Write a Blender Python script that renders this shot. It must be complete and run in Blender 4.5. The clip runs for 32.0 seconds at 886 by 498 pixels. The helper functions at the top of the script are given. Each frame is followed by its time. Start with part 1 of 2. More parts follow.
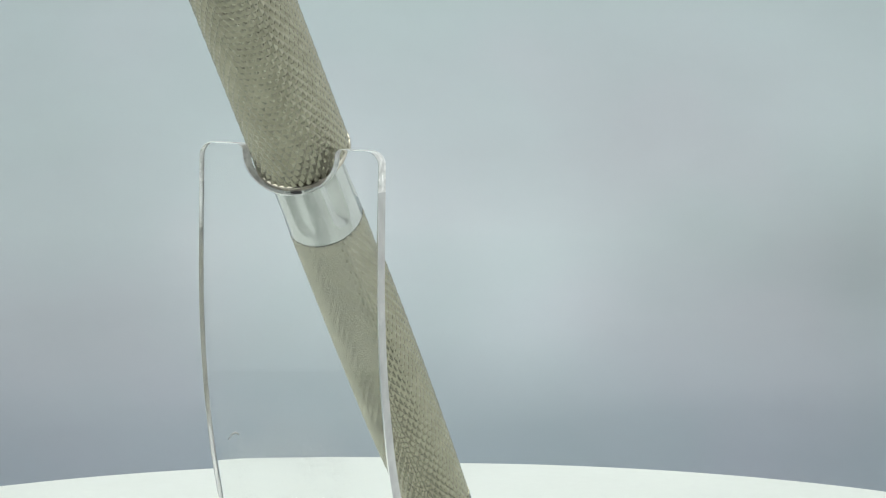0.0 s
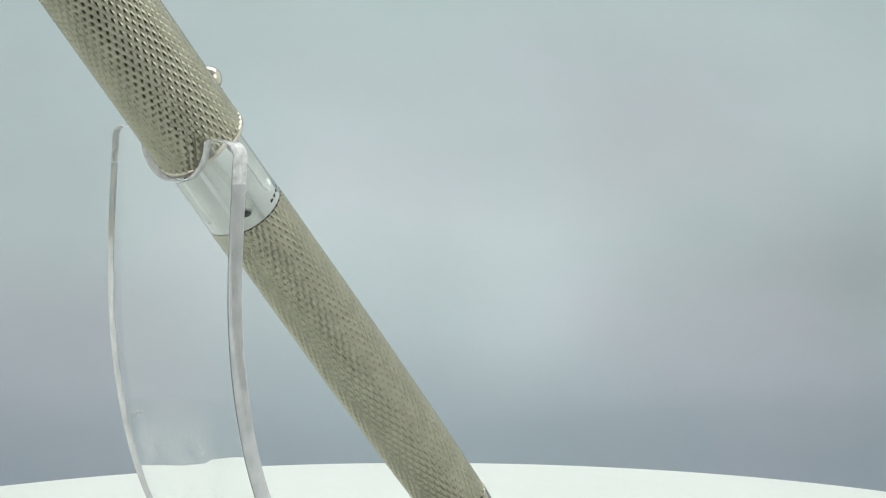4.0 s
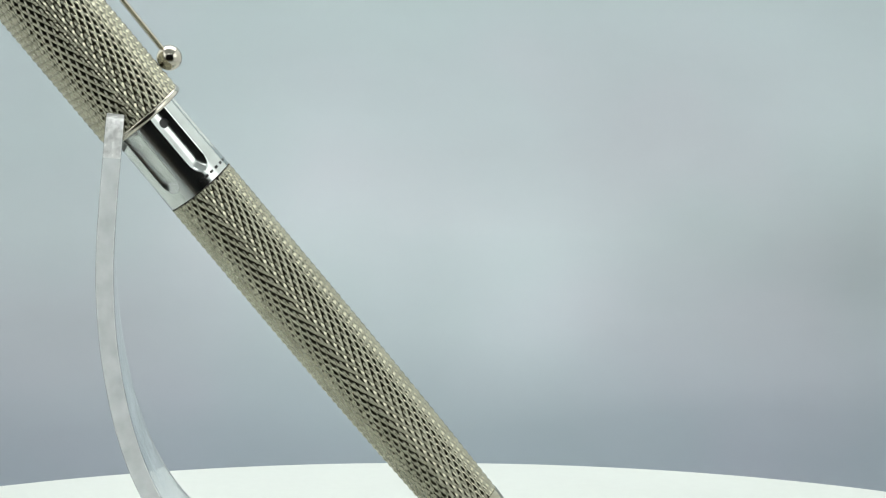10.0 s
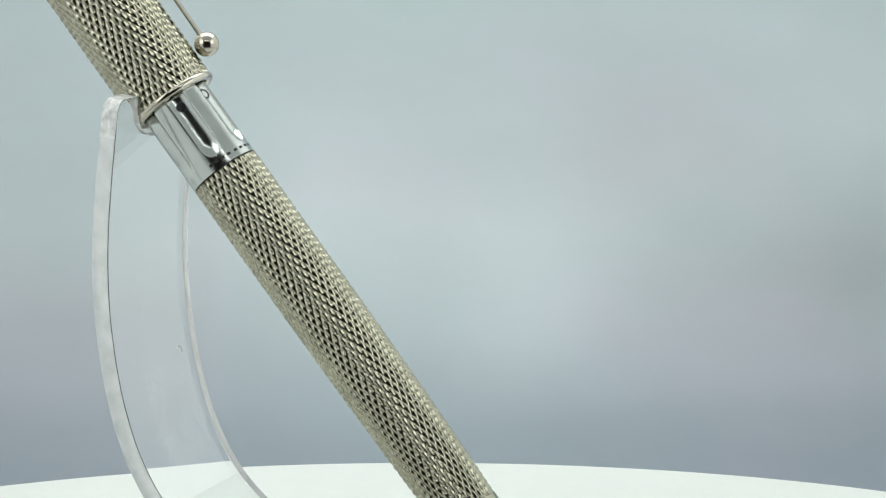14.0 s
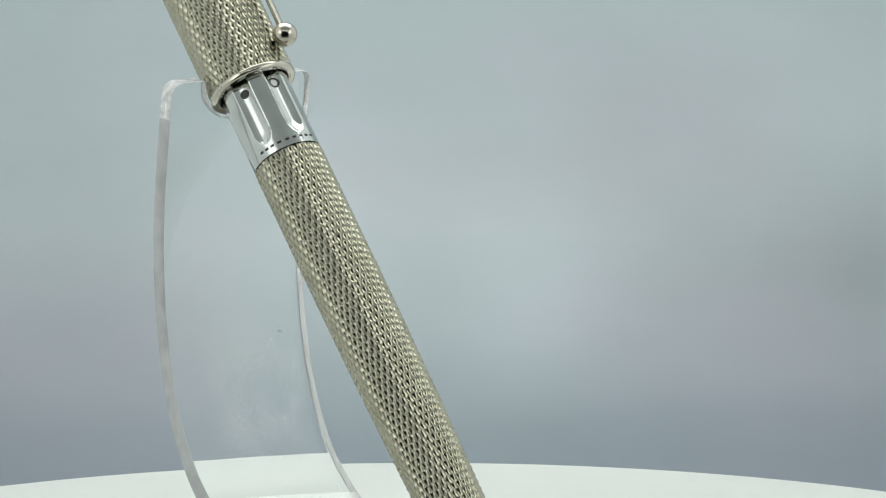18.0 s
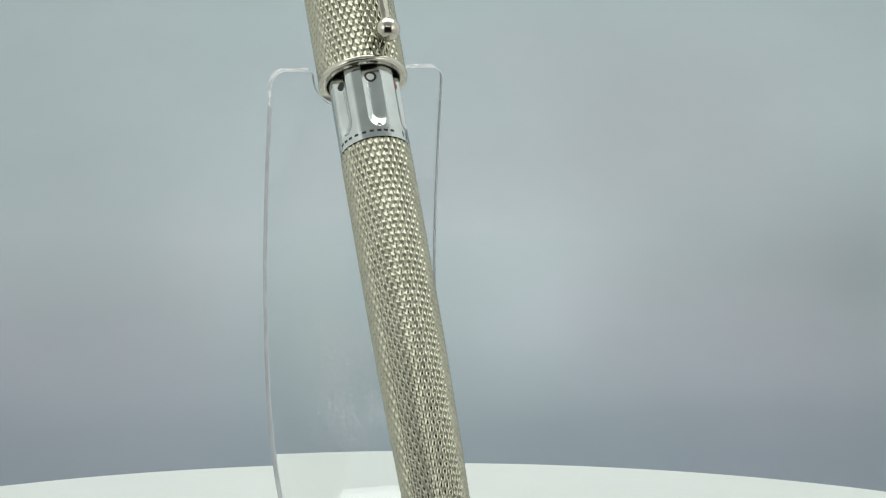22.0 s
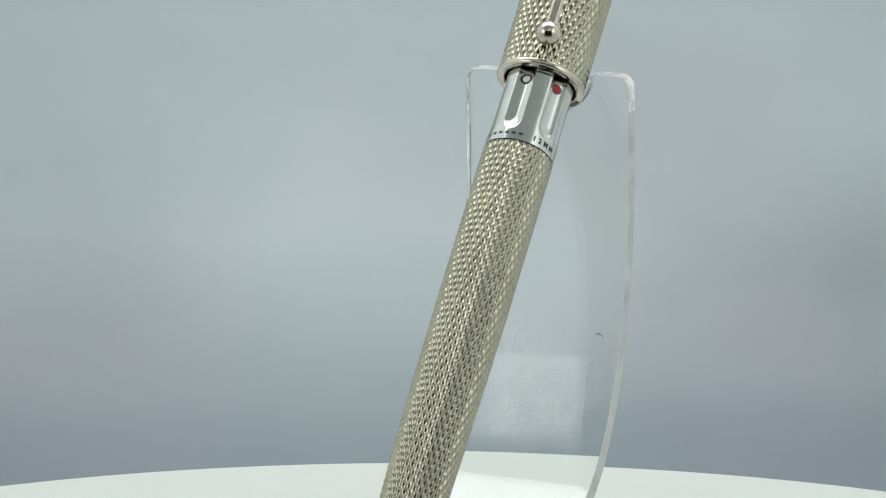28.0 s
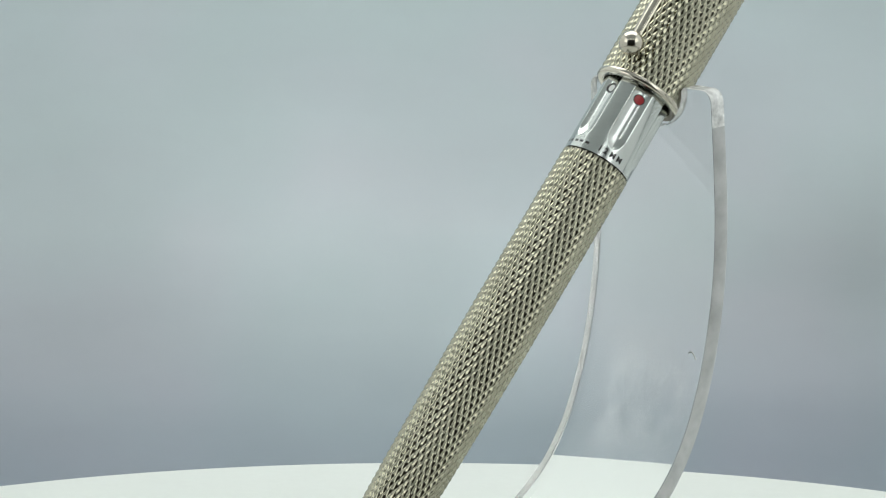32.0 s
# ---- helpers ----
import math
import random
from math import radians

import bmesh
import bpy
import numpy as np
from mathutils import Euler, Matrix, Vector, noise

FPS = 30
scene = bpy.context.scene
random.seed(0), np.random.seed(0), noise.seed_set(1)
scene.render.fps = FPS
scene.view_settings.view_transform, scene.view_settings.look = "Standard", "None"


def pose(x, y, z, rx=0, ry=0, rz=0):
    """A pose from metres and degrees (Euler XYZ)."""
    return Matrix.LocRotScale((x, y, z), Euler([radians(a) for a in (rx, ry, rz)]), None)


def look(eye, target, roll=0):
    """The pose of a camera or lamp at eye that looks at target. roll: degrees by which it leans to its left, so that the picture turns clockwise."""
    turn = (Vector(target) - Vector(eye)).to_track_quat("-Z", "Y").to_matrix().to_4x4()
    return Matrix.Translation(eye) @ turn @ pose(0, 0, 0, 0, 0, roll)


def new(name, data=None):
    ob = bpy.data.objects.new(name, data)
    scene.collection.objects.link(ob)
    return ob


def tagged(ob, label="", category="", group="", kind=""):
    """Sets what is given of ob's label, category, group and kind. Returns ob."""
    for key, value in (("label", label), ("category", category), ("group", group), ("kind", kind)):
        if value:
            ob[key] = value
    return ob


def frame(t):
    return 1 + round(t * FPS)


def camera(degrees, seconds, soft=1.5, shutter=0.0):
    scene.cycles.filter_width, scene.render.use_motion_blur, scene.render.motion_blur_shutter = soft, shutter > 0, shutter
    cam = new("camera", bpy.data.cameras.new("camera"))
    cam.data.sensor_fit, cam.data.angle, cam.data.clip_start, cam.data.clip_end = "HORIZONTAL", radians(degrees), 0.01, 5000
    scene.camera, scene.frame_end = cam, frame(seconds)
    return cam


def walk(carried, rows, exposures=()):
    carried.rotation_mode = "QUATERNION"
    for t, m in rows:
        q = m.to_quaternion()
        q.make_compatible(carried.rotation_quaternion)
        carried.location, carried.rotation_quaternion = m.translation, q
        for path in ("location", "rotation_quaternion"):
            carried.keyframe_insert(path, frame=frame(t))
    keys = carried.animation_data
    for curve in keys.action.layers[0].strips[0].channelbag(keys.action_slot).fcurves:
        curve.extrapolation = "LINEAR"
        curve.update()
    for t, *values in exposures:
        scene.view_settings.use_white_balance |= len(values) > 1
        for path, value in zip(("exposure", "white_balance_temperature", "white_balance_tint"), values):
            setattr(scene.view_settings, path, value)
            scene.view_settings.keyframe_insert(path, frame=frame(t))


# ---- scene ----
# ---- camera: stands still before a slowly turning display plate ----
EYE = Vector((0.0, -0.844, 0.2087))
YAW, PITCH = 0.00379, 0.1633
cam = camera(9.82, 32.0, soft=1.2)
AIM = EYE + Vector((math.sin(YAW) * math.cos(PITCH), math.cos(YAW) * math.cos(PITCH), -math.sin(PITCH)))
walk(cam, [(0.0, look(EYE, AIM, 0.076)), (32.0, look(EYE, AIM, 0.076))], exposures=[(0.0, 0.03), (6.0, 0.08), (13.0, 0.10), (17.0, -0.10), (19.0, -0.15), (22.0, -0.16), (24.0, -0.21), (28.0, -0.17), (32.0, -0.09)])

# ---- light: a white light tent with a lamp panel in its roof ----
world = bpy.data.worlds.new("world")
scene.world = world
world.use_nodes = True
world.node_tree.nodes["Background"].inputs[0].default_value = (0.75, 0.85, 1.0, 1)
world.node_tree.nodes["Background"].inputs[1].default_value = 0.03


def area_light(name, m, sx, sy, watts, colour):
    data = bpy.data.lights.new(name, "AREA")
    data.shape, data.size, data.size_y, data.energy, data.color = "RECTANGLE", sx, sy, watts, colour
    ob = new(name, data)
    ob.matrix_world = m
    return ob


# a wide lamp panel fills the back of the roof and a thin bar runs along its front edge; the side cloths emit light
# themselves, most at the front (see their material); a dim unseen light is added in the room
area_light("roof_lamp_panel", look((0, 0.20, 0.445), (0, 0.20, 0.0), 0), 0.54, 0.34, 1.80, (0.97, 1.0, 0.975))
area_light("front_lamp_bar", look((0, -0.30, 0.372), (0, 0.045, 0.033)), 0.34, 0.009, 0.065, (0.97, 1.0, 0.99))
# added fill, not a known lamp: lifts the room that the metal mirrors
area_light("room_fill", look((0, -1.0, 1.78), (0, -1.0, 0.0)), 0.5, 0.5, 0.35, (1.0, 0.97, 0.92))


# ---- materials ----
def material(name):
    m = bpy.data.materials.new(name)
    m.use_nodes = True
    t = m.node_tree
    return m, t, t.nodes["Principled BSDF"]


def node(t, kind, **values):
    n = t.nodes.new(kind)
    for key, value in values.items():
        n.inputs[key.replace("_", " ")].default_value = value
    return n


def grain(t, scale, detail=4.0, stretch=(1, 1, 1), rough=0.55):
    co = t.nodes.new("ShaderNodeTexCoord")
    mp = node(t, "ShaderNodeMapping", Scale=stretch)
    nz = node(t, "ShaderNodeTexNoise", Scale=scale, Detail=detail, Roughness=rough)
    t.links.new(co.outputs["Object"], mp.inputs[0])
    t.links.new(mp.outputs[0], nz.inputs["Vector"])
    return nz.outputs[0]


def ramp(t, src, stops):
    r = t.nodes.new("ShaderNodeValToRGB")
    t.links.new(src, r.inputs[0])
    els = r.color_ramp.elements
    while len(els) < len(stops):
        els.new(0.5)
    for e, (pos, col) in zip(els, stops):
        e.position, e.color = pos, (*col, 1)
    return r.outputs[0]


def spread(t, src, lo, hi, a=0.3, b=0.7):
    n = node(t, "ShaderNodeMapRange", From_Min=a, From_Max=b, To_Min=lo, To_Max=hi)
    t.links.new(src, n.inputs[0])
    return n.outputs[0]


def bump(t, bsdf, src, strength, distance):
    b = node(t, "ShaderNodeBump", Strength=strength, Distance=distance)
    t.links.new(src, b.inputs["Height"])
    t.links.new(b.outputs[0], bsdf.inputs["Normal"])


def metal(name, dark, light, r0, r1, scale, stretch=(1, 1, 1), relief=0.0):
    m, t, b = material(name)
    b.inputs["Metallic"].default_value = 1
    broad = grain(t, scale * 0.12, 3)
    fine = grain(t, scale, 4, stretch)
    t.links.new(ramp(t, broad, [(0.3, dark), (0.7, light)]), b.inputs["Base Color"])
    t.links.new(spread(t, fine, r0, r1), b.inputs["Roughness"])
    if relief:
        bump(t, b, fine, 0.4, relief)
    return m


def plain(name, colour, rough, scale=300, vary=0.06, relief=0.00005, strength=0.15):
    m, t, b = material(name)
    n = grain(t, scale)
    lo = tuple(c * (1 - vary) for c in colour)
    t.links.new(ramp(t, n, [(0.3, lo), (0.7, colour)]), b.inputs["Base Color"])
    t.links.new(spread(t, grain(t, scale * 0.1), rough * 0.9, min(1, rough * 1.1)), b.inputs["Roughness"])
    if relief:
        bump(t, b, n, strength, relief)
    return m


KNURL = metal("guilloche_silver", (0.33, 0.318, 0.243), (0.40, 0.388, 0.30), 0.09, 0.15, 2500)
SATIN = metal("polished_nickel", (0.50, 0.465, 0.395), (0.58, 0.545, 0.47), 0.10, 0.18, 1500)
STEEL = metal("turned_steel", (0.50, 0.525, 0.508), (0.58, 0.605, 0.588), 0.13, 0.19, 1800, (1, 1, 8), 0.000004)
INNER = metal("cap_lining", (0.18, 0.17, 0.14), (0.24, 0.22, 0.18), 0.3, 0.45, 900)
BLACK = plain("black_enamel", (0.012, 0.012, 0.013), 0.35, 2000)
WHITE = plain("white_enamel", (0.75, 0.76, 0.74), 0.35, 2000)
RED = plain("red_enamel", (0.42, 0.015, 0.02), 0.35, 2000)
GROOVE = plain("dark_seam", (0.03, 0.028, 0.022), 0.6, 2000)
PLATE = plain("white_satin_plastic", (0.655, 0.675, 0.64), 0.5, 500, 0.025)
BASE = plain("grey_plastic", (0.35, 0.36, 0.36), 0.5, 500)
RUBBER = plain("black_rubber", (0.02, 0.02, 0.02), 0.8, 500)
TENT = plain("grey_white_tent_cloth", (0.56, 0.58, 0.575), 0.9, 18, 0.04, 0)
WALL = plain("room_wall", (0.25, 0.25, 0.245), 0.9, 40)
WOOD = plain("table_top", (0.22, 0.16, 0.11), 0.5, 60, 0.3)


def emissive_cloth():
    """Side cloth that emits by itself in place of lamp light on it: bright at the front, fading to an even glow towards
    the back.
    """
    m, t, b = material("emissive_tent_cloth")
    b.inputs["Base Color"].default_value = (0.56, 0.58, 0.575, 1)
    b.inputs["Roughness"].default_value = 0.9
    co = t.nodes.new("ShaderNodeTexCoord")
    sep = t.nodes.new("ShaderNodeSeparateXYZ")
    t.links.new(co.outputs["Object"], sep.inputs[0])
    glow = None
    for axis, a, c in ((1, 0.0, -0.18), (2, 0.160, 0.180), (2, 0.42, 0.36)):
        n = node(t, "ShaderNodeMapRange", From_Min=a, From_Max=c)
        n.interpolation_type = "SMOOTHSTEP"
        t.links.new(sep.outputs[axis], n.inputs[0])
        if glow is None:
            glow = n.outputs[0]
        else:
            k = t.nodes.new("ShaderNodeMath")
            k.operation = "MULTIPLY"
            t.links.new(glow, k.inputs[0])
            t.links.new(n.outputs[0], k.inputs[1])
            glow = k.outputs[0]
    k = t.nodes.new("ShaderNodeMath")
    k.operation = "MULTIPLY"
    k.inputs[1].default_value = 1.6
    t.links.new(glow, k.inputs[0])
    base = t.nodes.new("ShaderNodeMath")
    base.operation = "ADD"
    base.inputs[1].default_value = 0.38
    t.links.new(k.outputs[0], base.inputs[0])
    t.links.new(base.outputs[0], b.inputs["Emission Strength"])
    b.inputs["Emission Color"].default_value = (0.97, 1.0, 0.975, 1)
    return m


EMISSIVE = emissive_cloth()


def acrylic():
    m, t, b = material("clear_acrylic")
    b.inputs["Base Color"].default_value = (0.985, 0.995, 0.99, 1)
    b.inputs["Transmission Weight"].default_value = 1
    b.inputs["IOR"].default_value = 1.49
    b.inputs["Roughness"].default_value = 0.0
    # the heated bend carries patches of fine rub marks
    co = t.nodes.new("ShaderNodeTexCoord")
    sep = t.nodes.new("ShaderNodeSeparateXYZ")
    t.links.new(co.outputs["Object"], sep.inputs[0])
    out = spread(t, grain(t, 85, 3), 0, 1.0, 0.42, 0.54)
    for k in (spread(t, sep.outputs[2], 0, 1, 0.026, 0.033), spread(t, sep.outputs[2], 1, 0, 0.043, 0.052),
              spread(t, sep.outputs[0], 0, 1, -0.011, -0.006), spread(t, sep.outputs[0], 1, 0, 0.008, 0.013)):
        n = t.nodes.new("ShaderNodeMath")
        n.operation = "MULTIPLY"
        t.links.new(out, n.inputs[0])
        t.links.new(k, n.inputs[1])
        out = n.outputs[0]
    t.links.new(out, b.inputs["Coat Weight"])
    b.inputs["Coat Roughness"].default_value = 0.03
    b.inputs["Coat IOR"].default_value = 2.0
    skin = node(t, "ShaderNodeBump", Strength=1.0, Distance=0.0005)
    t.links.new(grain(t, 1100, 2), skin.inputs["Height"])
    t.links.new(skin.outputs[0], b.inputs["Coat Normal"])
    return m


def sawn_acrylic():
    """The cut edges of the sheet: acrylic slightly dulled and waved by the saw, made milky to stand in for light piped
    along the sheet.
    """
    m, t, b = material("sawn_acrylic_edge")
    b.inputs["Base Color"].default_value = (0.94, 0.975, 0.98, 1)
    b.inputs["IOR"].default_value = 1.49
    n = grain(t, 260, 3)
    t.links.new(spread(t, n, 0.45, 0.58), b.inputs["Transmission Weight"])
    b.inputs["Subsurface Weight"].default_value = 1.0
    b.inputs["Subsurface Radius"].default_value = (1.0, 1.0, 1.0)
    b.inputs["Subsurface Scale"].default_value = 0.005
    t.links.new(spread(t, n, 0.02, 0.10), b.inputs["Roughness"])
    bump(t, b, grain(t, 420, 2, (1, 1, 0.25)), 0.12, 0.0001)
    return m


def head_edge_acrylic():
    """The dulled edge round the head of the sheet, its colour whitened for light caught inside."""
    m, t, b = material("whitened_acrylic_edge")
    b.inputs["Base Color"].default_value = (0.94, 0.95, 0.92, 1)
    b.inputs["IOR"].default_value = 1.49
    n = grain(t, 900, 4)
    t.links.new(spread(t, n, 0.10, 0.50), b.inputs["Transmission Weight"])
    b.inputs["Subsurface Weight"].default_value = 1.0
    b.inputs["Subsurface Radius"].default_value = (1.0, 1.0, 1.0)
    b.inputs["Subsurface Scale"].default_value = 0.003
    t.links.new(spread(t, n, 0.28, 0.12), b.inputs["Roughness"])
    bump(t, b, n, 0.3, 0.00008)
    return m


ACRYLIC = acrylic()
SAWN = sawn_acrylic()
HEAD_EDGE = head_edge_acrylic()


def cloud_print():
    """Matt paper with a grey cloudy sky printed on it."""
    m, t, b = material("printed_cloud_paper")
    co = t.nodes.new("ShaderNodeTexCoord")
    sep = t.nodes.new("ShaderNodeSeparateXYZ")
    t.links.new(co.outputs["Object"], sep.inputs[0])

    def mathn(op, a, c=None):
        n = t.nodes.new("ShaderNodeMath")
        n.operation = op
        for k, v in enumerate((a, c)):
            if v is None:
                continue
            if isinstance(v, float):
                n.inputs[k].default_value = v
            else:
                t.links.new(v, n.inputs[k])
        return n.outputs[0]

    warp = grain(t, 9.0, 3, (1, 1, 2.2))
    fine = grain(t, 26.0, 4, (1, 1, 1.8))
    height = mathn("ADD", sep.outputs[2], mathn("MULTIPLY", mathn("SUBTRACT", warp, 0.5), 0.02))
    sky = node(t, "ShaderNodeMapRange", From_Min=-0.05, From_Max=0.065)
    t.links.new(height, sky.inputs[0])
    base = ramp(t, sky.outputs[0], [(0.0, (0.355, 0.40, 0.445)), (0.10, (0.385, 0.43, 0.472)), (0.3, (0.515, 0.56, 0.592)),
                                    (0.5, (0.575, 0.627, 0.652)), (0.75, (0.565, 0.62, 0.65)), (1.0, (0.52, 0.585, 0.61))])

    def blob(x, z, rx, rz):
        dx = mathn("DIVIDE", mathn("SUBTRACT", sep.outputs[0], x), rx)
        dz = mathn("DIVIDE", mathn("SUBTRACT", sep.outputs[2], z), rz)
        q = mathn("ADD", mathn("MULTIPLY", dx, dx), mathn("MULTIPLY", dz, dz))
        return mathn("POWER", 2.718, mathn("MULTIPLY", q, -1.0))

    tone = mathn("MULTIPLY", mathn("SUBTRACT", fine, 0.5), 0.10)
    for x, z, rx, rz, k in CLOUDS:
        tone = mathn("ADD", tone, mathn("MULTIPLY", blob(x, z, rx, rz), k))
    tone = mathn("ADD", tone, 1.0)
    mix = t.nodes.new("ShaderNodeVectorMath")
    mix.operation = "SCALE"
    t.links.new(base, mix.inputs[0])
    t.links.new(tone, mix.inputs["Scale"])
    tint = t.nodes.new("ShaderNodeVectorMath")
    tint.operation = "MULTIPLY"
    t.links.new(mix.outputs[0], tint.inputs[0])
    t.links.new(ramp(t, grain(t, 13.0, 2, (1, 1, 1.3)), [(0.35, (0.98, 1.0, 0.985)), (0.5, (1.005, 1.0, 1.0)), (0.65, (1.04, 0.995, 1.01))]), tint.inputs[1])
    t.links.new(tint.outputs[0], b.inputs["Base Color"])
    b.inputs["Roughness"].default_value = 0.95
    b.inputs["Specular IOR Level"].default_value = 0.1
    return m


# soft light and dark clouds of the print: x, z, half widths, tone
CLOUDS = [(0.110, 0.001, 0.030, 0.019, -0.19), (0.026, -0.006, 0.022, 0.026, 0.19), (-0.026, -0.004, 0.030, 0.024, 0.13), (-0.030, 0.022, 0.035, 0.018, 0.06),
          (0.055, 0.030, 0.032, 0.03, -0.06), (-0.085, -0.016, 0.035, 0.012, -0.08), (-0.085, 0.030, 0.030, 0.03, -0.05),
          (0.065, -0.030, 0.035, 0.009, 0.05), (0.102, 0.032, 0.018, 0.018, 0.03), (-0.03, -0.035, 0.03, 0.008, 0.04)]
CLOUDY = cloud_print()


# ---- mesh helpers ----
def finish(name, bm, mat, smooth=False, sharp=None):
    bmesh.ops.recalc_face_normals(bm, faces=bm.faces)
    me = bpy.data.meshes.new(name)
    for f in bm.faces:
        f.smooth = smooth
    if sharp is not None:
        for e in bm.edges:
            if len(e.link_faces) == 2 and e.calc_face_angle(0) > radians(sharp):
                e.smooth = False
    bm.to_mesh(me)
    bm.free()
    me.materials.append(mat)
    return me


def part(name, bm, mat, parent, label="", smooth=False, sharp=None):
    ob = new(name, finish(name, bm, mat, smooth, sharp))
    ob.parent = parent
    return tagged(ob, label)


def box(bm, lo, hi, bevel=0.0):
    r = bmesh.ops.create_cube(bm, size=1)
    c, d = [(a + b) / 2 for a, b in zip(lo, hi)], [b - a for a, b in zip(lo, hi)]
    for v in r["verts"]:
        v.co = Vector([c[k] + v.co[k] * d[k] for k in range(3)])
    if bevel:
        es = {e for v in r["verts"] for e in v.link_edges}
        bmesh.ops.bevel(bm, geom=list(es), offset=bevel, segments=2, affect="EDGES", profile=0.5)


def lathe(bm, prof, n=96):
    """Turns a profile of (radius, height) round the z axis."""
    rings = []
    for r, z in prof:
        if r < 1e-7:
            rings.append([bm.verts.new((0, 0, z))])
        else:
            rings.append([bm.verts.new((r * math.cos(2 * math.pi * k / n), r * math.sin(2 * math.pi * k / n), z)) for k in range(n)])
    for a, b in zip(rings, rings[1:]):
        for k in range(n):
            q = [a[k % len(a)], a[(k + 1) % len(a)], b[(k + 1) % len(b)], b[k % len(b)]]
            q = list(dict.fromkeys(q))
            if len(q) > 2:
                bm.faces.new(q)


# ---- the tent and the room round it ----
def build_tent():
    def wall(name, lo, hi, mat, label):
        bm = bmesh.new()
        box(bm, lo, hi)
        ob = new(name, finish(name, bm, mat))
        return tagged(ob, label, "wall", kind="structure")

    wall("tent_wall_left", (-0.31, -0.34, -0.075), (-0.30, 0.46, 0.45), EMISSIVE, "pale glowing cloth side of a photo light box")
    wall("tent_wall_right", (0.30, -0.34, -0.075), (0.31, 0.46, 0.45), EMISSIVE, "pale glowing cloth side of a photo light box")
    wall("tent_wall_back", (-0.30, 0.45, -0.075), (0.30, 0.46, 0.45), TENT, "pale cloth back of a photo light box")
    wall("ceiling", (-0.31, -0.35, 0.45), (0.31, 0.46, 0.46), TENT, "pale cloth roof of a photo light box open at its front")
    # front cloth with a wide viewing hole
    bm = bmesh.new()
    rims = []
    for y in (-0.34, -0.35):
        for x0, x1, z0, z1 in ((-0.31, 0.31, -0.075, 0.45), (-0.25, 0.25, -0.05, 0.350)):
            rims.append([bm.verts.new((x, y, z)) for x, z in ((x0, z0), (x1, z0), (x1, z1), (x0, z1))])
    for a, b in ((0, 1), (2, 3), (0, 2), (1, 3)):
        for k in range(4):
            bm.faces.new((rims[a][k], rims[a][(k + 1) % 4], rims[b][(k + 1) % 4], rims[b][k]))
    tagged(new("tent_wall_front", finish("tent_wall_front", bm, TENT)), "pale cloth front of a light box with a viewing hole", "wall", kind="structure")
    wall("floor", (-0.31, -0.35, -0.085), (0.31, 0.46, -0.075), TENT, "pale cloth floor of a photo light box")
    wall("table", (-0.8, -0.7, -0.115), (0.8, 0.7, -0.085), WOOD, "brown wooden table top under the light tent")
    for name, lo, hi in (("room_wall_back", (-2.0, 1.5, -0.8), (2.0, 1.6, 1.8)), ("room_wall_front", (-2.0, -2.1, -0.8), (2.0, -2.0, 1.8)),
                         ("room_wall_left", (-2.1, -2.1, -0.8), (-2.0, 1.6, 1.8)), ("room_wall_right", (2.0, -2.1, -0.8), (2.1, 1.6, 1.8)),
                         ("room_floor", (-2.1, -2.1, -0.9), (2.1, 1.6, -0.8)), ("room_ceiling", (-2.1, -2.1, 1.8), (2.1, 1.6, 1.9))):
        wall(name, lo, hi, WALL, "plain grey room wall in the shade")
    # hanging paper with a soft curve at its foot
    bm = bmesh.new()
    prof = [(0.40, 0.39)] + [(0.40, 0.39 - 0.0331 * k) for k in range(1, 13)] + [(0.40 - 0.02 * (1 - math.cos(a)), -0.04 - 0.034 * math.sin(a)) for a in (0.4, 0.8, 1.2, 1.57)] + [(0.33, -0.0745)]
    rows = [[bm.verts.new((x, y, z)) for x in (-0.29, 0.29)] for y, z in prof]
    for a, b in zip(rows, rows[1:]):
        bm.faces.new((a[0], a[1], b[1], b[0]))
    me = finish("backdrop", bm, CLOUDY, True)
    ob = new("backdrop", me)
    s = ob.modifiers.new("thick", "SOLIDIFY")
    s.thickness, s.offset = 0.0006, 0
    tagged(ob, "grey paper backdrop printed with soft clouds", "backdrop", kind="structure")


# ---- the display plate ----
def build_turntable():
    top = new("turntable")
    bm = bmesh.new()
    R = 0.1622
    lathe(bm, [(0, 0), (0.05, 0), (0.10, 0), (R - 0.0012, 0), (R - 0.0004, -0.0003), (R, -0.0012), (R, -0.009), (R - 0.0008, -0.010), (0.0, -0.010)], 256)
    part("plate", bm, PLATE, top, "", True, 40)
    bm = bmesh.new()
    lathe(bm, [(0, -0.0105), (0.12, -0.0105), (0.13, -0.014), (0.135, -0.066), (0.13, -0.07), (0, -0.07)], 128)
    part("base", bm, BASE, top, "grey plastic motor base", True, 30)
    for k in range(3):
        a = math.radians(90 + 120 * k)
        bm = bmesh.new()
        lathe(bm, [(0, -0.0702), (0.010, -0.0702), (0.010, -0.0745), (0.008, -0.075), (0, -0.075)], 24)
        bmesh.ops.translate(bm, verts=bm.verts, vec=(0.1 * math.cos(a), 0.1 * math.sin(a), 0))
        part("foot", bm, RUBBER, top, "", True, 40)
    return tagged(top, "round white turntable plate with a smooth satin top", "turntable")


# ---- the clear stand: one bent sheet with a saddle notch ----
THICK = 0.0030
STAND_W = 0.01536


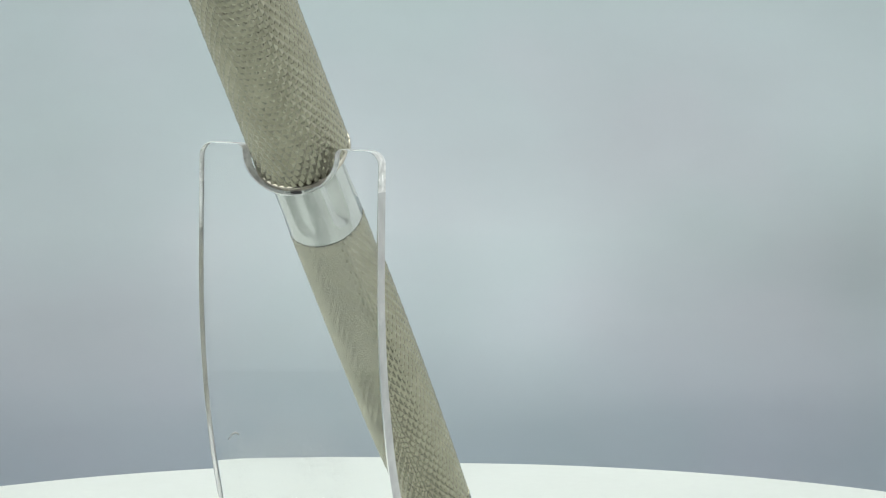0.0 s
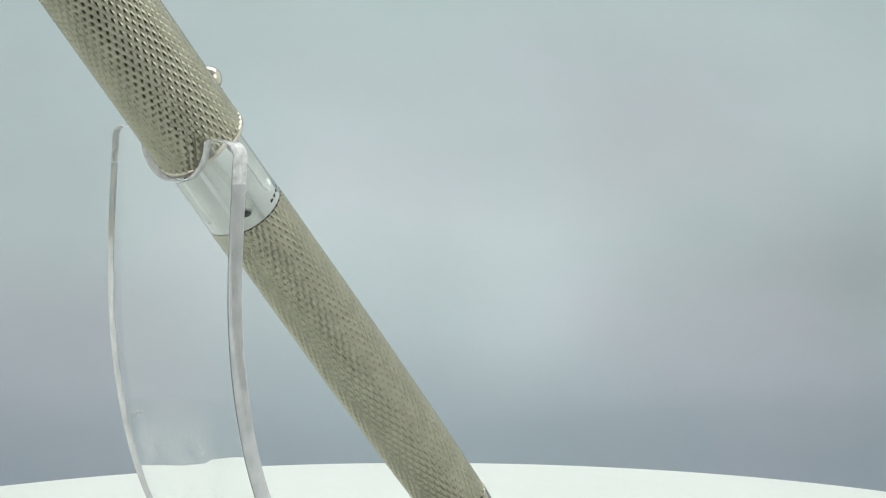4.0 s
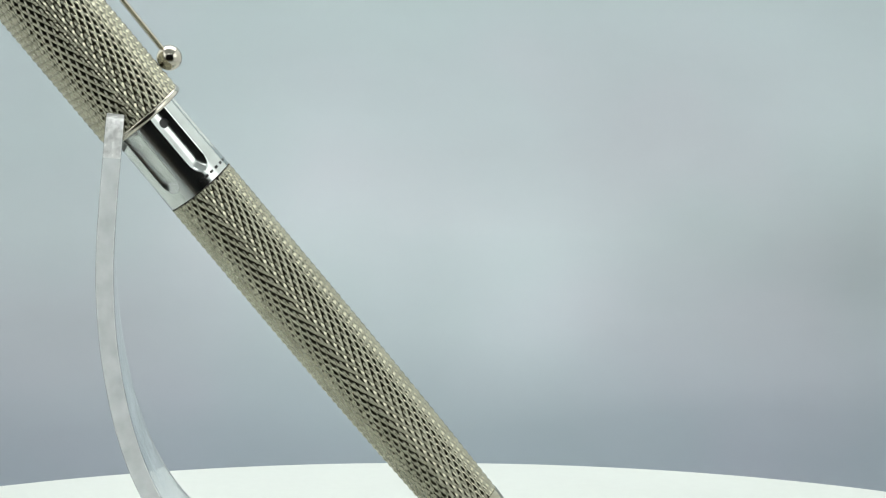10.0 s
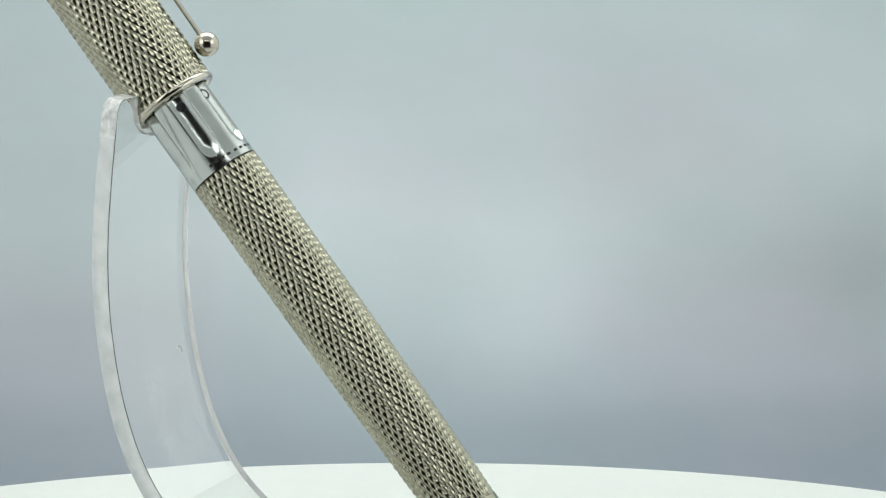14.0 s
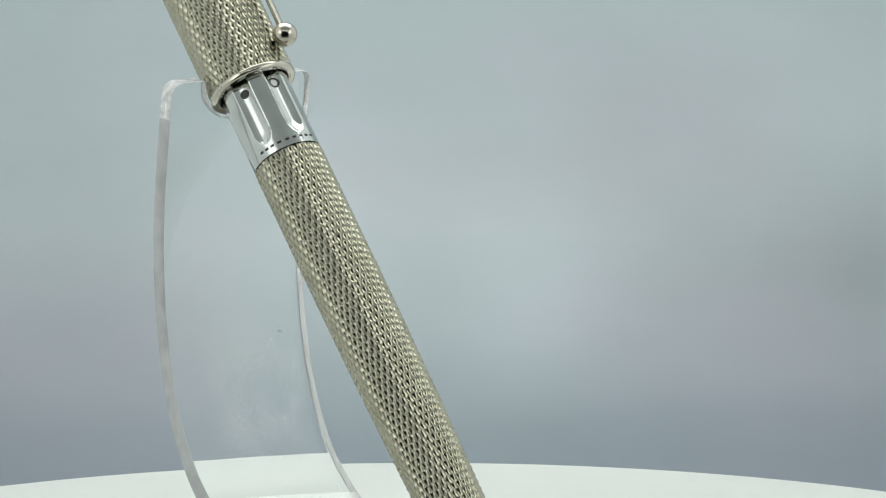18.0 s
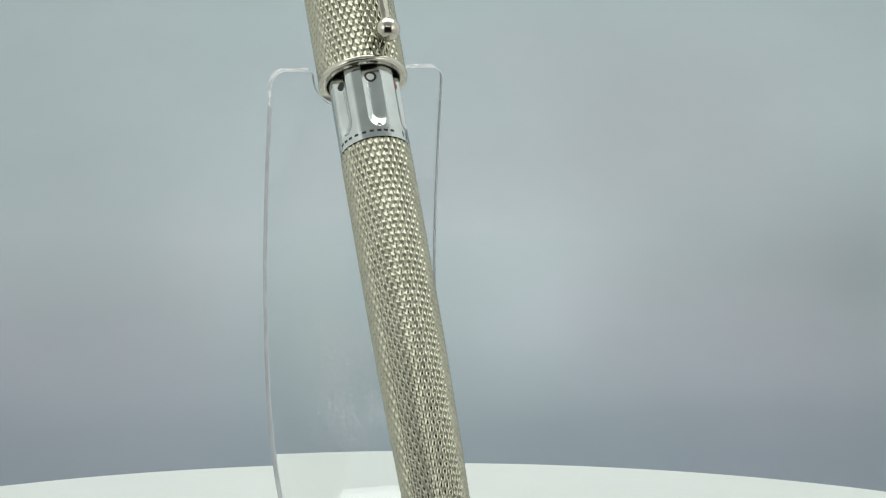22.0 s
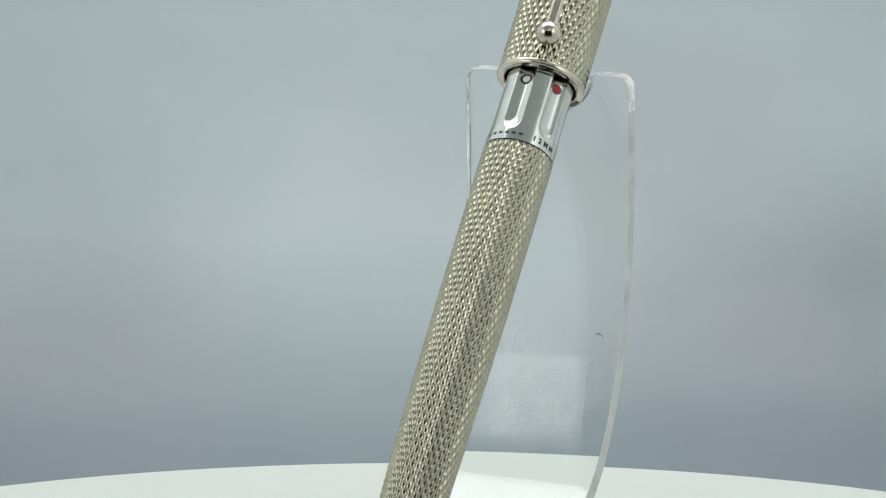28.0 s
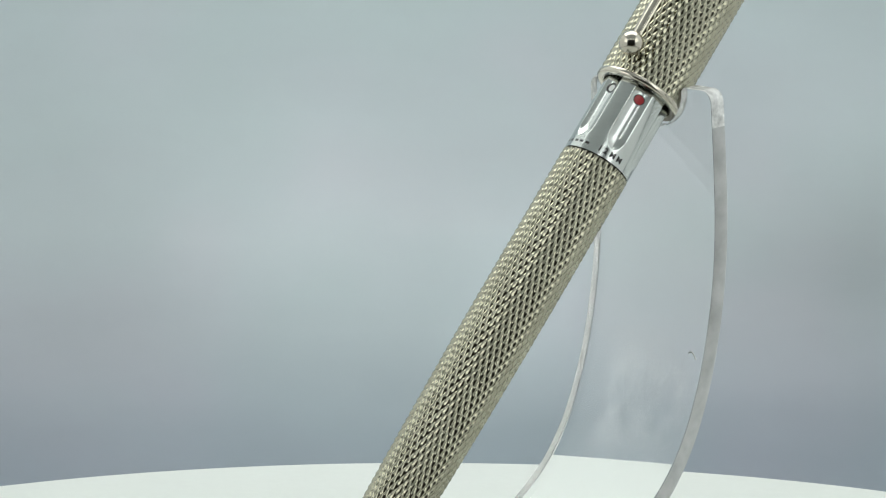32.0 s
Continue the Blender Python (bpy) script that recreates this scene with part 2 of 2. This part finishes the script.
def stand_profile():
    """Centre line from the top edge down to the foot lip: (y, z)."""
    pts = [(0.0507, 0.0936), (0.05185, 0.0815)]
    ctrl = [(0.05185, 0.0815), (0.0526, 0.0700), (0.0524, 0.0599), (0.0513, 0.0507), (0.0493, 0.0415), (0.0458, 0.0322), (0.0403, 0.0240), (0.0312, 0.0163),
            (0.0195, 0.0092), (0.0075, 0.0042), (-0.004, 0.0019), (-0.016, 0.0015), (-0.030, 0.0015), (-0.036, 0.0030), (-0.040, 0.0075), (-0.0425, 0.013)]
    for i in range(len(ctrl) - 1):
        a = ctrl[i - 1] if i else pts[0]
        b, c = ctrl[i], ctrl[i + 1]
        d = ctrl[i + 2] if i + 2 < len(ctrl) else (2 * c[0] - b[0], 2 * c[1] - b[1])
        for k in range(1, 9):
            u = k / 8
            pts.append(tuple(0.5 * (2 * b[j] + (c[j] - a[j]) * u + (2 * a[j] - 5 * b[j] + 4 * c[j] - d[j]) * u * u + (3 * b[j] - a[j] - 3 * c[j] + d[j]) * u ** 3) for j in (0, 1)))
    return pts


def build_stand():
    prof = [Vector((0, y, z)) for y, z in stand_profile()]
    bm = bmesh.new()
    W = STAND_W
    # flat head, drawn in (across, down) from the top edge
    head = (prof[1] - prof[0]).length
    down = (prof[1] - prof[0]).normalized()
    out = Vector((0, -down.z, down.y))
    if out.y < 0:
        out = -out
    rc, nw, nd, rn = 0.0023, 0.0078, 0.0076, 0.0011
    whitened = 0.0064
    edge = [(-W, head), (-W, whitened)]
    edge += [(-W + rc - rc * math.cos(a), rc - rc * math.sin(a)) for a in [k * math.pi / 16 for k in range(9)]]
    edge += [(-nw - rn + rn * math.sin(a), rn - rn * math.cos(a)) for a in [k * 1.35 / 6 for k in range(7)]]
    n0 = edge[-1]
    for k in range(1, 24):
        a = math.pi * k / 24
        edge.append((n0[0] * math.cos(a), n0[1] + (nd - n0[1]) * math.sin(a)))
    left = edge[:2 + 9 + 7]
    edge += [(-x, d) for x, d in reversed(left)]
    back, front = [], []
    for x, d in edge:
        c = prof[0] + down * d + Vector((x, 0, 0))
        back.append(bm.verts.new(c + out * THICK / 2))
        front.append(bm.verts.new(c - out * THICK / 2))
    bm.faces.new(back)
    bm.faces.new(list(reversed(front)))
    for k in range(len(edge) - 1):
        bm.faces.new((back[k], back[k + 1], front[k + 1], front[k]))
    # the bent body
    prev = (back[0], back[-1], front[0], front[-1])
    n = len(prof)
    for i in range(2, n):
        tang = (prof[min(i + 1, n - 1)] - prof[i - 1]).normalized()
        o = Vector((0, -tang.z, tang.y))
        w = W
        c = prof[i]
        cur = tuple(bm.verts.new(c + Vector((x, 0, 0)) + o * s) for s in (THICK / 2, -THICK / 2) for x in (-w, w))
        bm.faces.new((prev[0], prev[1], cur[1], cur[0]))
        bm.faces.new((prev[2], cur[2], cur[3], prev[3]))
        bm.faces.new((prev[0], cur[0], cur[2], prev[2]))
        bm.faces.new((prev[1], prev[3], cur[3], cur[1]))
        prev = cur
    bm.faces.new((prev[0], prev[1], prev[3], prev[2]))
    for v in bm.verts:
        v.co.x += 0.00014 + 0.0259 * (v.co.z - 0.0507)
    bmesh.ops.rotate(bm, verts=bm.verts, matrix=Matrix.Rotation(radians(1.8), 3, "Z"))
    me = finish("pen_stand", bm, ACRYLIC, True, 28)
    me.materials.append(SAWN)
    me.materials.append(HEAD_EDGE)
    for p in me.polygons:
        if abs(p.normal.x) > 0.5 or (p.center.z > 0.075 and p.area < 2e-5 and len(p.vertices) == 4 and abs(p.normal.dot(out)) < 0.5):
            p.material_index = 2 if (p.center - prof[0]).dot(down) < whitened + 0.0004 or abs(p.normal.x) < 0.5 else 1
    ob = new("pen_stand", me)
    b = ob.modifiers.new("edges", "BEVEL")
    b.width, b.segments, b.limit_method, b.angle_limit, b.harden_normals = 0.00022, 2, "ANGLE", radians(40), True
    return tagged(ob, "clear acrylic display stand bent from one sheet", "display stand")


# ---- the pen ----
PEN_AT = Vector((-0.00005, 0.04116, 0.08527))
PEN_DOWN = Vector((0.0125, -0.6341, -0.7731)).normalized()
PEN_FRONT = (Vector((0, -0.773, 0.634)) - PEN_DOWN * Vector((0, -0.773, 0.634)).dot(PEN_DOWN)).normalized()
PEN_SIDE = PEN_DOWN.cross(PEN_FRONT)
if PEN_SIDE.x < 0:
    PEN_SIDE = -PEN_SIDE
MM = 0.001
RING_S, COLLAR_S, SLEEVE_END, TIP_S, CAP_TOP = -7.9, 6.55, 77.2, 106.0, -56.0


def pen_point(radius, turn, s):
    """Millimetres and degrees on the pen (turn 0 faces the reader, s runs to the tip) to the plate's space."""
    a = math.radians(turn)
    return PEN_AT + (PEN_DOWN * s + (PEN_FRONT * math.cos(a) + PEN_SIDE * math.sin(a)) * radius) * MM


def barrel_radius(s):
    u = max(0.0, (s - 30) / 46)
    return 6.22 - 0.62 * u ** 2


def pen_lathe(bm, prof, n=120):
    rings = []
    for r, s in prof:
        rings.append([bm.verts.new(pen_point(r, 360 * k / n, s)) for k in range(n)] if r > 1e-6 else [bm.verts.new(pen_point(0, 0, s))])
    for a, b in zip(rings, rings[1:]):
        for k in range(n):
            q = list(dict.fromkeys([a[k % len(a)], a[(k + 1) % len(a)], b[(k + 1) % len(b)], b[k % len(b)]]))
            if len(q) > 2:
                bm.faces.new(q)


def knurl(bm, radius, s0, s1, count, half, depth):
    """Small raised grains, each a soft pillow on a diamond, between crossed helical grooves."""
    rows = round((s1 - s0) / half)
    half = (s1 - s0) / rows
    step = 360 / count
    n = 6
    turn_unit, s_unit = step / (2 * n), half / n
    seen = {}

    def vert(a, b, drop):
        key = (a % (2 * n * count), b)
        if key not in seen:
            s = s0 + s_unit * b
            seen[key] = bm.verts.new(pen_point(radius(s) - drop, turn_unit * key[0], s))
        return seen[key]

    for j in range(rows + 1):
        for i in range(count):
            deep = depth * (1 + 0.05 * math.sin(i * 12.9 + j * 78.2))
            a0, b0 = n * (2 * i + j % 2), n * j
            grid = {}
            for p in range(n + 1):
                for q in range(n + 1):
                    if 0 <= b0 + q - p <= rows * n:
                        u, v = 2 * p / n - 1, 2 * q / n - 1
                        rise = (1 - abs(u) ** 1.4) * (1 - abs(v) ** 1.4)
                        grid[p, q] = vert(a0 + p + q, b0 + q - p, depth if rise < 1e-6 else deep * (1 - rise))
            for p in range(n):
                for q in range(n):
                    c = [grid.get(k) for k in ((p, q), (p + 1, q), (p + 1, q + 1), (p, q + 1))]
                    if None not in c:
                        f = bm.faces.new(c)
                        for k, groove in enumerate((q == 0, p == n - 1, q == n - 1, p == 0)):
                            if groove:
                                f.edges[k].smooth = False


FLUTES = [0, 60, 120, 180, 240, 300]
FLUTE_END = 4.4


def collar_radius(turn, s):
    r0 = 6.1
    best = r0
    for f in FLUTES:
        d = (turn - f + 180) % 360 - 180
        if abs(d) > 25:
            continue
        x = math.radians(d) * r0
        q = math.hypot(x, 0.62 * max(0.0, s - (FLUTE_END - 2.75)))
        rho, deep = 2.35, 0.72
        if q < rho:
            cut = math.sqrt(rho * rho - q * q) - (rho - deep)
            if cut > 0:
                best = min(best, r0 - cut)
    return best


def build_pen():
    pen = new("ballpoint_pen")
    # lower sleeve
    bm = bmesh.new()
    knurl(bm, barrel_radius, COLLAR_S + 0.08, SLEEVE_END, 32, 1.31, 0.27)
    sleeve = part("barrel", bm, KNURL, pen, "silver barrel with crossed diamond knurling", True)
    bm = bmesh.new()
    pen_lathe(bm, [(5.6, COLLAR_S - 0.05), (5.75, COLLAR_S), (5.75, COLLAR_S + 0.3), (5.4, COLLAR_S + 0.3)])
    part("seam", bm, GROOVE, sleeve, "thin dark seam", True, 30)
    bm = bmesh.new()
    e = barrel_radius(SLEEVE_END)
    pen_lathe(bm, [(e - 0.5, SLEEVE_END - 0.2), (e - 0.02, SLEEVE_END - 0.05), (e, SLEEVE_END + 0.2), (e - 0.1, SLEEVE_END + 2), (4.6, SLEEVE_END + 9), (3.4, SLEEVE_END + 17),
                   (2.2, SLEEVE_END + 23), (1.6, SLEEVE_END + 25), (1.2, SLEEVE_END + 25.2), (0, SLEEVE_END + 25.2)])
    tip = part("tip_cone", bm, KNURL, pen, "smooth silver tip", True, 35)
    bm = bmesh.new()
    pen_lathe(bm, [(1.1, SLEEVE_END + 25), (1.1, TIP_S - 2), (0.5, TIP_S - 0.6), (0.35, TIP_S - 0.1), (0, TIP_S)], 32)
    part("point", bm, STEEL, tip, "", True, 35)
    # fluted collar
    bm = bmesh.new()
    ns, na = 84, 300
    ss = [-10 + (COLLAR_S - 0.06 + 10) * k / ns for k in range(ns + 1)]
    g = [[bm.verts.new(pen_point(collar_radius(360 * k / na, s), 360 * k / na, s)) for k in range(na)] for s in ss]
    g.append([bm.verts.new(pen_point(5.9, 360 * k / na, COLLAR_S)) for k in range(na)])
    for a, b in zip(g, g[1:]):
        for k in range(na):
            bm.faces.new((a[k], a[(k + 1) % na], b[(k + 1) % na], b[k]))
    collar = part("collar", bm, STEEL, pen, "polished steel collar with long rounded flutes", True, 24)

    def patch(turn, s, r_out, r_in, mat, label):
        b2 = bmesh.new()
        n = 28
        rr = [r_in, r_out] if r_in else [r_out * 0.5, r_out]
        rings = []
        for r in rr:
            row = []
            for k in range(n):
                a = 2 * math.pi * k / n
                dt, dsv = math.degrees(r * math.sin(a) / 5.35), r * math.cos(a)
                row.append(b2.verts.new(pen_point(collar_radius(turn + dt, s + dsv) + 0.02, turn + dt, s + dsv)))
            rings.append(row)
        for k in range(n):
            b2.faces.new((rings[0][k], rings[0][(k + 1) % n], rings[1][(k + 1) % n], rings[1][k]))
        if not r_in:
            b2.faces.new(rings[0])
        part("colour_dot", b2, mat, collar, label, True)

    patch(-60, -5.8, 0.82, 0, BLACK, "black enamel dot")
    patch(0, -5.9, 1.02, 0.66, BLACK, "black ring outline")
    patch(0, -5.9, 0.655, 0, WHITE, "white enamel dot")
    patch(60, -5.8, 0.82, 0, RED, "red enamel dot")
    patch(60, -5.8, 0.96, 0.825, BLACK, "thin dark outline")
    patch(180, -5.6, 1.0, 0, BLACK, "black enamel dot")
    # engraved marks along the foot of the collar
    for turn in (-75, -64.5, -53.5, -41, -27, -14.5, -2, 9, 20.5):
        b2 = bmesh.new()
        for x0, x1, y0, y1 in ((-0.36, 0.36, -0.22, 0.22),):
            q = [b2.verts.new(pen_point(6.115, turn + math.degrees(x / 6.02), 5.3 + y)) for x, y in ((x0, y0), (x1, y0), (x1, y1), (x0, y1))]
            b2.faces.new(q)
        part("engraved_bar", b2, BLACK, collar, "small dark engraved bar")
    for turn, sign in ((45.5, "1"), (56, "2"), (69, "M"), (82.5, "M")):
        cu = bpy.data.curves.new("sign", "FONT")
        cu.body, cu.size, cu.align_x, cu.align_y = sign, 1.35, "CENTER", "CENTER"
        cu.offset = 0.06
        tmp = bpy.data.objects.new("sign", cu)
        me = bpy.data.meshes.new_from_object(tmp)
        bpy.data.objects.remove(tmp)
        for v in me.vertices:
            v.co = pen_point(6.12, turn - 1 + math.degrees(v.co.x / 6.02), 5.3 - v.co.y)
        me.materials.clear()
        me.materials.append(BLACK)
        ob = new("engraved_sign", me)
        ob.parent = collar
        tagged(ob, "black engraved character")
    # cap
    bm = bmesh.new()
    knurl(bm, lambda s: 7.78, CAP_TOP, RING_S - 0.9, 37, 1.31, 0.29)
    cap = part("cap", bm, KNURL, pen, "silver cap with crossed diamond knurling", True)
    bm = bmesh.new()
    pen_lathe(bm, [(6.35, RING_S - 1.0), (6.35, RING_S - 0.25), (6.5, RING_S), (7.40, RING_S), (7.62, RING_S - 0.06), (7.76, RING_S - 0.22), (7.82, RING_S - 0.42),
                   (7.82, RING_S - 0.85), (7.76, RING_S - 1.0), (7.62, RING_S - 1.1), (7.0, RING_S - 1.15)])
    part("ring", bm, SATIN, cap, "bright rolled ring at the mouth", True, 60)
    bm = bmesh.new()
    pen_lathe(bm, [(6.36, RING_S - 0.3), (6.36, RING_S - 5), (5.5, RING_S - 5)])
    part("lining", bm, INNER, cap, "dark inside of the cap", True, 30)
    bm = bmesh.new()
    pen_lathe(bm, [(7.0, CAP_TOP + 0.3), (7.4, CAP_TOP), (7.4, CAP_TOP - 0.8), (6.5, CAP_TOP - 2.2), (3.5, CAP_TOP - 3.2), (0, CAP_TOP - 3.4)])
    part("finial", bm, SATIN, cap, "smooth rounded end", True, 40)
    # clip with its ball
    turn, bs, br = 20.5, -12.85, 10.05
    bm = bmesh.new()
    rows = []
    for k in range(25):
        u = k / 24
        s = bs + (-52 - bs) * u
        r = br + 0.25 * math.sin(math.pi * u)
        row = []
        for a in range(12):
            t2 = 2 * math.pi * a / 12
            wx, wr = (0.95 + 0.25 * u) * math.cos(t2), 0.42 * math.sin(t2)
            row.append(bm.verts.new(pen_point(r + wr, turn + math.degrees(wx / r), s)))
        rows.append(row)
    for a, b in zip(rows, rows[1:]):
        for k in range(12):
            bm.faces.new((a[k], a[(k + 1) % 12], b[(k + 1) % 12], b[k]))
    bm.faces.new(rows[0]), bm.faces.new(rows[-1])
    clip = part("clip", bm, SATIN, cap, "slim springy silver clip", True, 50)
    bm = bmesh.new()
    bmesh.ops.create_uvsphere(bm, u_segments=48, v_segments=32, radius=2.15 * MM, matrix=Matrix.Translation(pen_point(br, turn, bs)))
    part("ball", bm, SATIN, clip, "polished ball at the clip's end", True)
    bm = bmesh.new()
    rows = [[bm.verts.new(pen_point(r, turn + math.degrees(1.0 * math.cos(a * math.pi / 4) / r), -51 + 1.6 * math.sin(a * math.pi / 4))) for a in range(8)] for r in (7.0, 10.2)]
    for k in range(8):
        bm.faces.new((rows[0][k], rows[0][(k + 1) % 8], rows[1][(k + 1) % 8], rows[1][k]))
    bm.faces.new(rows[1])
    part("clip_foot", bm, SATIN, clip, "", True, 30)
    return tagged(pen, "silver knurled multi-colour pen leaning in the stand", "pen")


# ---- a wisp of lint on the stand's back ----
def build_lint():
    bm = bmesh.new()
    rows = []
    for k in range(9):
        u = k / 8 - 0.5
        c = Vector((0.0092 - 0.0017 * u, 0.0526 - 0.0001 * u, 0.0474 + 0.0009 * u - 0.0012 * u * u * 2))
        rows.append([bm.verts.new(c + Vector((0, math.cos(a) * 0.00016, math.sin(a) * 0.00016))) for a in (0, 1.26, 2.51, 3.77, 5.03)])
    for a, b in zip(rows, rows[1:]):
        for k in range(5):
            bm.faces.new((a[k], a[(k + 1) % 5], b[(k + 1) % 5], b[k]))
    bm.faces.new(rows[0]), bm.faces.new(rows[-1])
    ob = new("lint_fibre", finish("lint_fibre", bm, WHITE, True))
    return tagged(ob, "tiny white lint fibre stuck to the acrylic stand", "lint")


lint_fibre = build_lint()
build_tent()
turntable = build_turntable()
pen_stand = build_stand()
ballpoint_pen = build_pen()


# ---- the plate turns evenly, and all that stands on it with it ----
SPEED = -6.4887


def motions():
    for thing in (turntable, pen_stand, ballpoint_pen, lint_fibre):
        walk(thing, [(float(t), pose(0, 0, 0, 0, 0, SPEED * (t - 24))) for t in range(0, 33, 2)])


motions()
